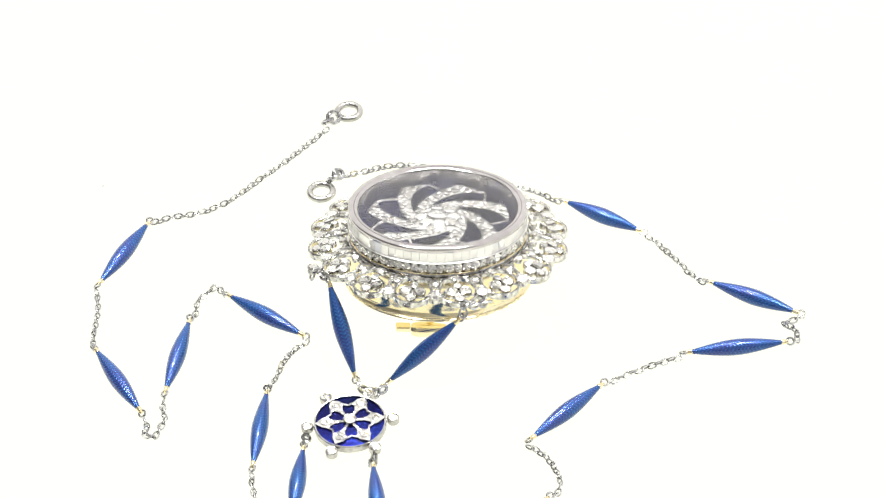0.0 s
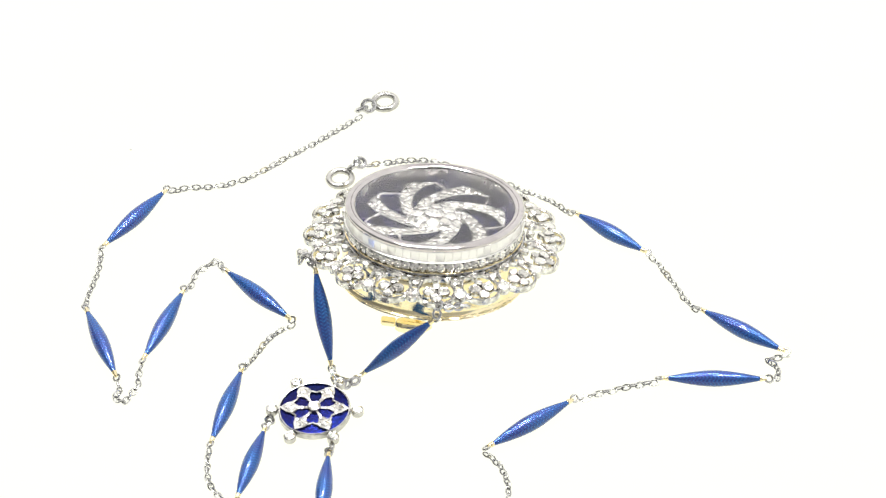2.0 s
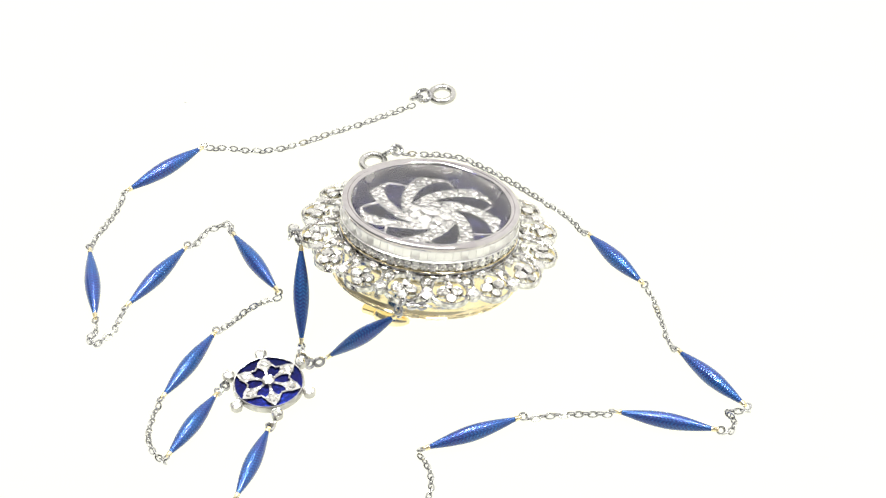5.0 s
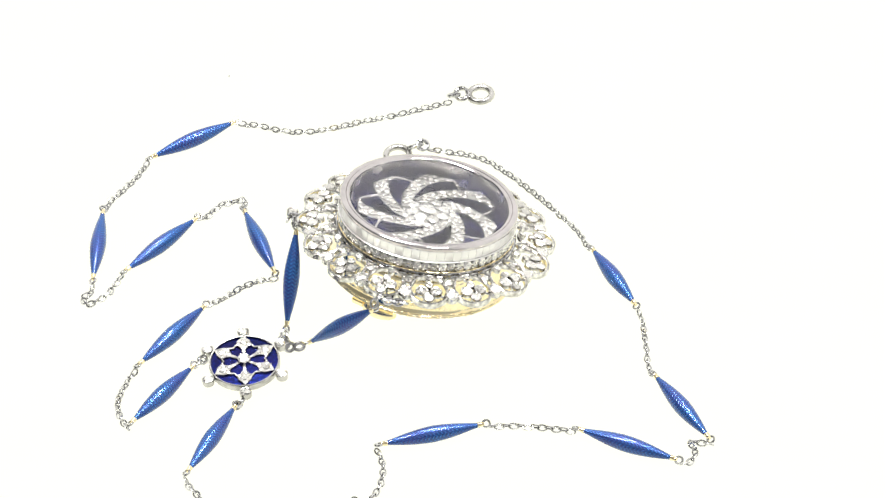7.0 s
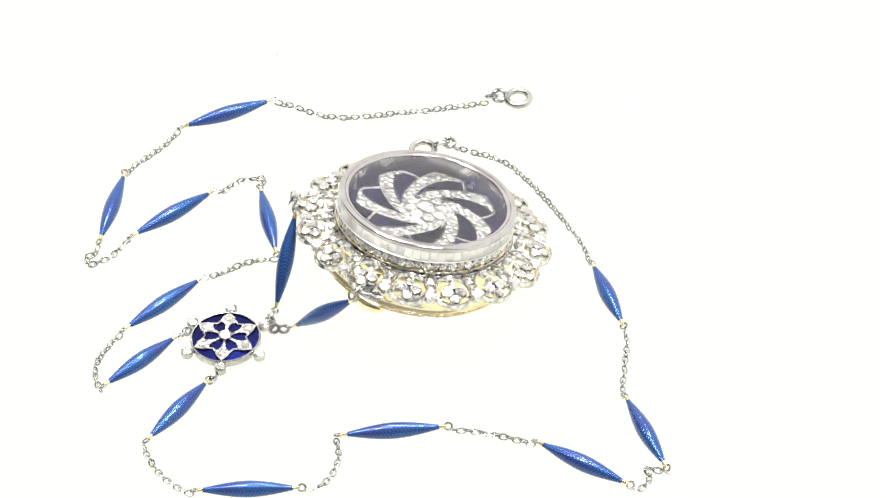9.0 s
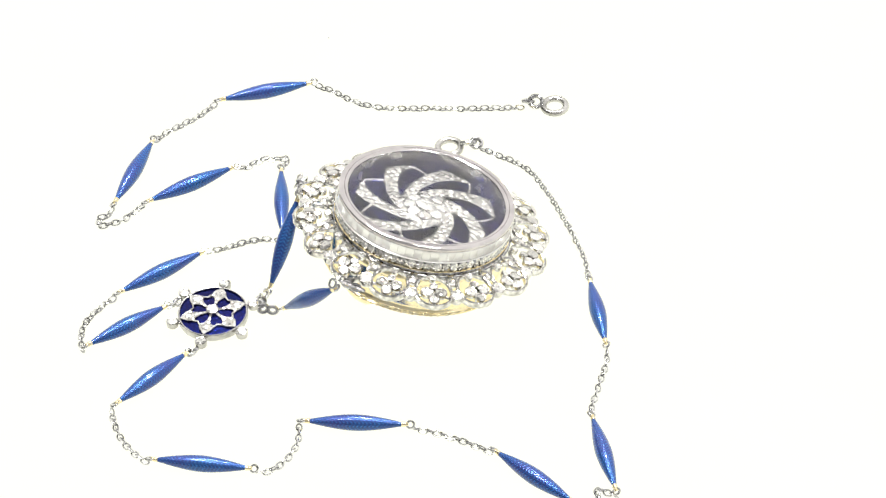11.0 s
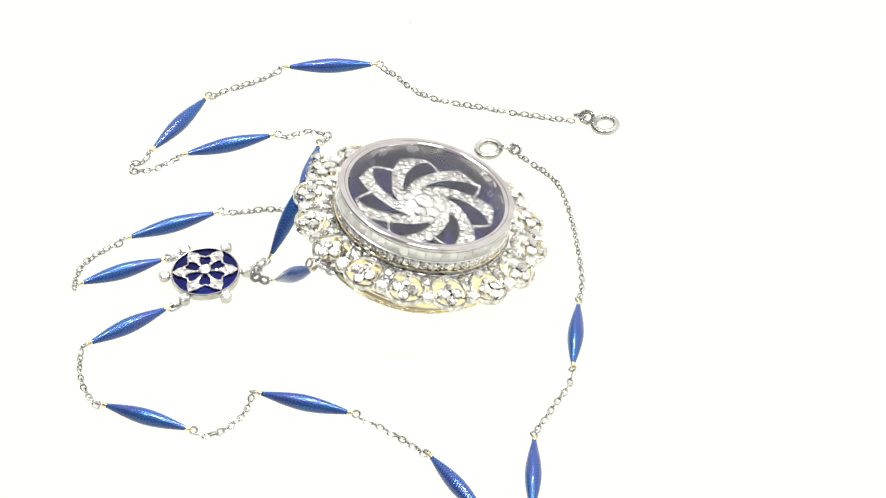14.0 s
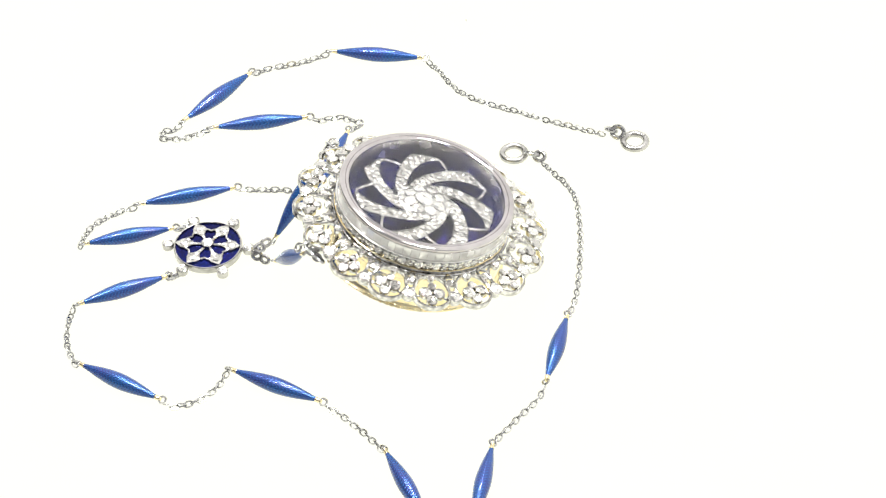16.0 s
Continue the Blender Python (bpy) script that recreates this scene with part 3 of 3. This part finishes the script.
        piece("diamond", STONE, sized(x, y, z(2.2), 1.08 * MM, 17 * k, 6 + (5 * k) % 17, 45 * k), hub)
    for k in range(16):
        x, y = polar(4.4, 22.5 * k + 6)
        piece("diamond", STONE, sized(x, y, z(2.68), 0.7 * MM, 29 * k, 16 + (7 * k) % 11, 22.5 * k), hub)
    # each arm is a flame: the outer edge turns a sharp corner, the inner one sweeps up to its tip
    OUTER = ((4.6, 96), (5.4, 82), (6.3, 68), (7.4, 54), (8.8, 42.5), (10.2, 33.5), (11.4, 26.5), (12.05, 22.5), (12.0, 12), (12.15, 1))
    INNER = ((3.6, 72), (4.1, 60), (4.8, 50), (5.7, 40.5), (6.9, 31), (8.1, 23.5), (9.2, 16.5), (10.1, 10.8), (10.9, 5.5), (11.5, 0.5))
    for k in range(7):
        a0 = 148.5 + 360 / 7 * k
        left, right = [], []
        for edge, out in ((OUTER, left), (INNER, right)):
            q = [Vector(polar(r, a0 + a)) for r, a in edge]
            for n in range(9):
                out += [q[n], q[n].lerp(q[n + 1], 0.5)]
            out.append(q[9])
        lift = [z(2.62 - 0.3 * math.sin(math.pi * s / 18)) for s in range(19)]
        bm = bmesh.new()
        rows = []
        for s in range(19):
            l, r = left[s], right[s]
            e = min(0.3, 0.17 * MM / (l - r).length)
            rows.append([bm.verts.new((*l.lerp(r, u), lift[s] + h * MM)) for u, h in ((0, -0.6), (0, 0.04), (e * 0.5, 0.12), (e, 0.0), (e + 0.02, -0.1), (0.98 - e, -0.1), (1 - e, 0.0), (1 - e * 0.5, 0.12), (1, 0.04), (1, -0.6))])
        for a, b in zip(rows, rows[1:]):
            for j in range(10):
                bm.faces.new((a[j], a[(j + 1) % 10], b[(j + 1) % 10], b[j]))
        bm.faces.new(rows[0])
        bm.faces.new(rows[-1])
        arm = part("pinwheel_arm", bm, SILVER, p, "curved pave-set platinum arm", smooth=False)
        for s in range(1, 36):
            v = s / 2
            n = int(v)
            l, r = left[n].lerp(left[n + 1], v - n), right[n].lerp(right[n + 1], v - n)
            wide = (l - r).length / MM
            spots = 3 if wide > 2.0 else 2 if wide > 1.25 else 1
            for n in range(spots):
                if (s + 2 * n) % 4 if spots > 1 else s % 2:
                    continue
                mid = l.lerp(r, (n + 0.5) / spots * 0.8 + 0.1)
                size = 0.45 * (0.86 + 0.05 * ((3 * s + 5 * n + k) % 6))
                piece("diamond", STONE, sized(mid.x, mid.y, lift[int(v)] - 0.02 * MM, size * MM, 23 * s, 3 + (s * 7 + k * 5) % 11, 71 * s + 40 * k), arm)
        tip = polar(11.85, a0 + 1.5)
        back = polar(9.3, a0 - 13)
        wire = bmesh.new()
        tube(wire, [(*tip, lift[18] - 0.1 * MM), (*polar(11.75, a0 - 1.5), z(2.6)), (*polar(10.4, a0 - 8.0), z(2.55)), (*back, z(2.45))], 0.3 * MM, 8, False, 0.8)
        part("arm_wire", wire, SILVER, arm)
        post = polar(11.3, a0 + 12)
        part("post", tube(bmesh.new(), [(post[0], post[1], z(4.42)), (post[0], post[1] + 0.02 * MM, z(2.9))], 0.3 * MM, 8), SILVER, arm)
    # scalloped border
    part("border_ring", lathe(bmesh.new(), prof((14.9, 5.4), (14.9, 5.1), (14.95, 5.05), (15.0, 5.12), (15.04, 5.25), (15.0, 5.4)), 128, True), CHAIN, p, "thin dark border ring under the bezel")
    part("border_rail", lathe(bmesh.new(), prof((15.0, 6.3), (15.0, 5.45), (15.2, 5.42), (15.36, 5.5), (15.45, 5.62), (15.48, 5.8), (15.45, 6.3)), 128, True), CHAIN, p, "dark platinum rail carrying the scallops")
    TREFOIL = ((-2.45, 0.0, 0.2, 0.55), (-0.65, 0.0, 0.2, 0.62), (0.65, -1.2, 0.15, 0.9), (0.65, 1.2, 0.15, 0.9), (2.05, 0.0, 0.0, 0.8))
    bm = bmesh.new()

    def arc(r, a0, a1, steps, tall, thick):
        rows = []
        for q in range(steps + 1):
            w = radians(a0 + (a1 - a0) * q / steps)
            rows.append([bm.verts.new((rr * MM * math.cos(w), rr * MM * math.sin(w), zz * MM)) for rr, zz in ((r - thick, 0.05), (r - thick * 0.5, 0.18), (r, 0.05), (r, -tall), (r - thick, -tall))])
            lathe(bm, [(0, 0.19 * MM), (0.17 * MM, 0.02 * MM), (0, -0.15 * MM)], 5, False, Matrix.Translation(((r - thick / 2) * MM * math.cos(w), (r - thick / 2) * MM * math.sin(w), 0.17 * MM)))
        for q, r2 in zip(rows, rows[1:]):
            for n in range(5):
                bm.faces.new((q[n], q[(n + 1) % 5], r2[(n + 1) % 5], r2[n]))

    arc(3.25, 62, 298, 22, 0.6, 0.42)
    arc(3.6, -84, 84, 18, 0.95, 0.44)
    for x, y, h, r in TREFOIL:
        collet(bm, x * MM, y * MM, h * MM, r * MM, 0.7 * MM, 12)
    tube(bm, [(-0.6 * MM, 0, -0.45 * MM), (0.6 * MM, 0, -0.4 * MM), (3.4 * MM, 0, -0.65 * MM)], 0.24 * MM, 6)
    for y in (-1, 1):
        tube(bm, [(-0.5 * MM, 0.2 * y * MM, -0.45 * MM), (0.6 * MM, 1.1 * y * MM, -0.45 * MM), (1.4 * MM, 3.05 * y * MM, -0.5 * MM)], 0.24 * MM, 6)
    scallop = mesh_of("scallop", bm, SILVER, True)
    cup = bmesh.new()
    collet(cup, 0, 0, 0, 1.0 * MM, 1.1 * MM, 14)
    cup = mesh_of("collet", cup, SILVER, True)
    for k in range(16):
        a = -82 + 22.5 * k
        m = Matrix.Translation((0.1 * MM, 0.15 * MM, 0)) @ Matrix.Rotation(radians(a), 4, "Z") @ Matrix.Translation((18.7 * MM, 0, z(5.85))) @ Matrix.Rotation(radians(12), 4, "Y")
        ob = piece("scallop", scallop, m, p, "millegrain platinum scallop set with diamonds")
        for j, (x, y, h, r) in enumerate(TREFOIL):
            piece("diamond", STONE, sized(x * MM, y * MM, (h + 0.05) * MM, r * MM, 37 * k + 11 * j, 3 + (5 * k + 7 * j) % 14, 83 * k + 57 * j), ob)
        x, y = polar(20.0, a + 11.25)
        x, y = x + 0.1 * MM, y + 0.15 * MM
        seat = piece("collet", cup, sized(x, y, z(6.0), 1.0, 0, 12, a + 11.25), p, "diamond-set collet between scallops")
        piece("diamond", STONE, Matrix.Translation((0, 0, 0.05 * MM)) @ Matrix.Scale(1.02 * MM, 4), seat)
    leaf = bmesh.new()
    tube(leaf, [(-2.2 * MM, 0, -0.2 * MM), (-1.3 * MM, 0.75 * MM, 0.05 * MM), (-0.1 * MM, 0.95 * MM, 0.15 * MM), (1.6 * MM, 0.45 * MM, -0.1 * MM)], 0.3 * MM, 6)
    tube(leaf, [(-2.2 * MM, 0, -0.2 * MM), (-1.3 * MM, -0.75 * MM, 0.05 * MM), (-0.1 * MM, -0.95 * MM, 0.15 * MM), (1.6 * MM, -0.45 * MM, -0.1 * MM)], 0.3 * MM, 6)
    collet(leaf, -0.35 * MM, 0, 0.1 * MM, 0.62 * MM, 0.6 * MM, 10)
    leaf = mesh_of("leaf", leaf, SILVER, True)
    for k in range(16):
        a = -82 + 22.5 * k + 11.25
        x, y = polar(17.4, a)
        ob = piece("leaf", leaf, sized(x + 0.1 * MM, y + 0.15 * MM, z(5.75), 1.0, 0, 10, a), p, "pointed platinum leaf between the scallops")
        piece("diamond", STONE, sized(-0.35 * MM, 0, 0.14 * MM, 0.62 * MM, 31 * k, 4, 50 * k), ob)
    # lugs for the two beads
    x, y = polar(22.75, -158)
    bm = bmesh.new()
    collet(bm, x, y, z(6.6), 0.82 * MM, 1.0 * MM, 14)
    button = part("lug_collet", bm, SILVER, p, "diamond-set collet at the bead's lug")
    piece("diamond", STONE, sized(x, y, z(6.55), 0.85 * MM, 12, 10, 200), button)
    for a, r in ((-80.5, 22.3), (-155, 22.3)):
        x, y = polar(r, a)
        lug = part("lug", ring_wire(bmesh.new(), 0.95 * MM, 0.75 * MM, 0.24 * MM, Matrix.Translation((x, y, z(6.7))) @ Matrix.Rotation(radians(a), 4, "Z") @ Matrix.Rotation(0.9, 4, "X"), 18, 6), CHAIN, p)
        for k in range(5 if a > -100 else 2):
            x, y = polar(r - 0.2 - 0.1 * k, a + 2.0 + 2.1 * k)
            part("spare_link", ring_wire(bmesh.new(), 0.76 * MM, 0.54 * MM, 0.24 * MM, Matrix.Translation((x, y, z(7.15 + 0.1 * (k % 2)))) @ Matrix.Rotation(radians(a + 95 + 20 * (k % 2)), 4, "Z") @ Matrix.Rotation(0.9 if k % 2 else -0.5, 4, "X"), 14, 6), CHAIN, lug)
        x, y = polar(r + 0.9, a - 1)
        part("jump_ring", ring_wire(bmesh.new(), 0.8 * MM, 0.6 * MM, 0.2 * MM, Matrix.Translation((x, y, z(7.7))) @ Matrix.Rotation(radians(a), 4, "Z") @ Matrix.Rotation(1.2, 4, "Y"), 16, 6), CHAIN, lug)
    return p


def dust_speck():
    bm = bmesh.new()
    bmesh.ops.create_icosphere(bm, subdivisions=1, radius=0.14 * MM)
    for v in bm.verts:
        v.co.z = v.co.z * 0.5 + 0.07 * MM
        v.co.x *= 1.5
    ob = part("dust_speck", bm, DUST)
    ob.matrix_basis = pose(-61.3 * MM, 24.7 * MM, 0)
    return tagged(ob, "tiny grey dust speck lying on the white plate", "dust")


def motions():
    for ob in movers:
        home = ob.matrix_basis.copy()
        walk(ob, [(t / 2, Matrix.Rotation(radians(-RATE * t / 2), 4, "Z") @ home) for t in range(33)])


setting()
movers = [turntable(), necklace(), medallion(), pendant(), dust_speck()]
motions()
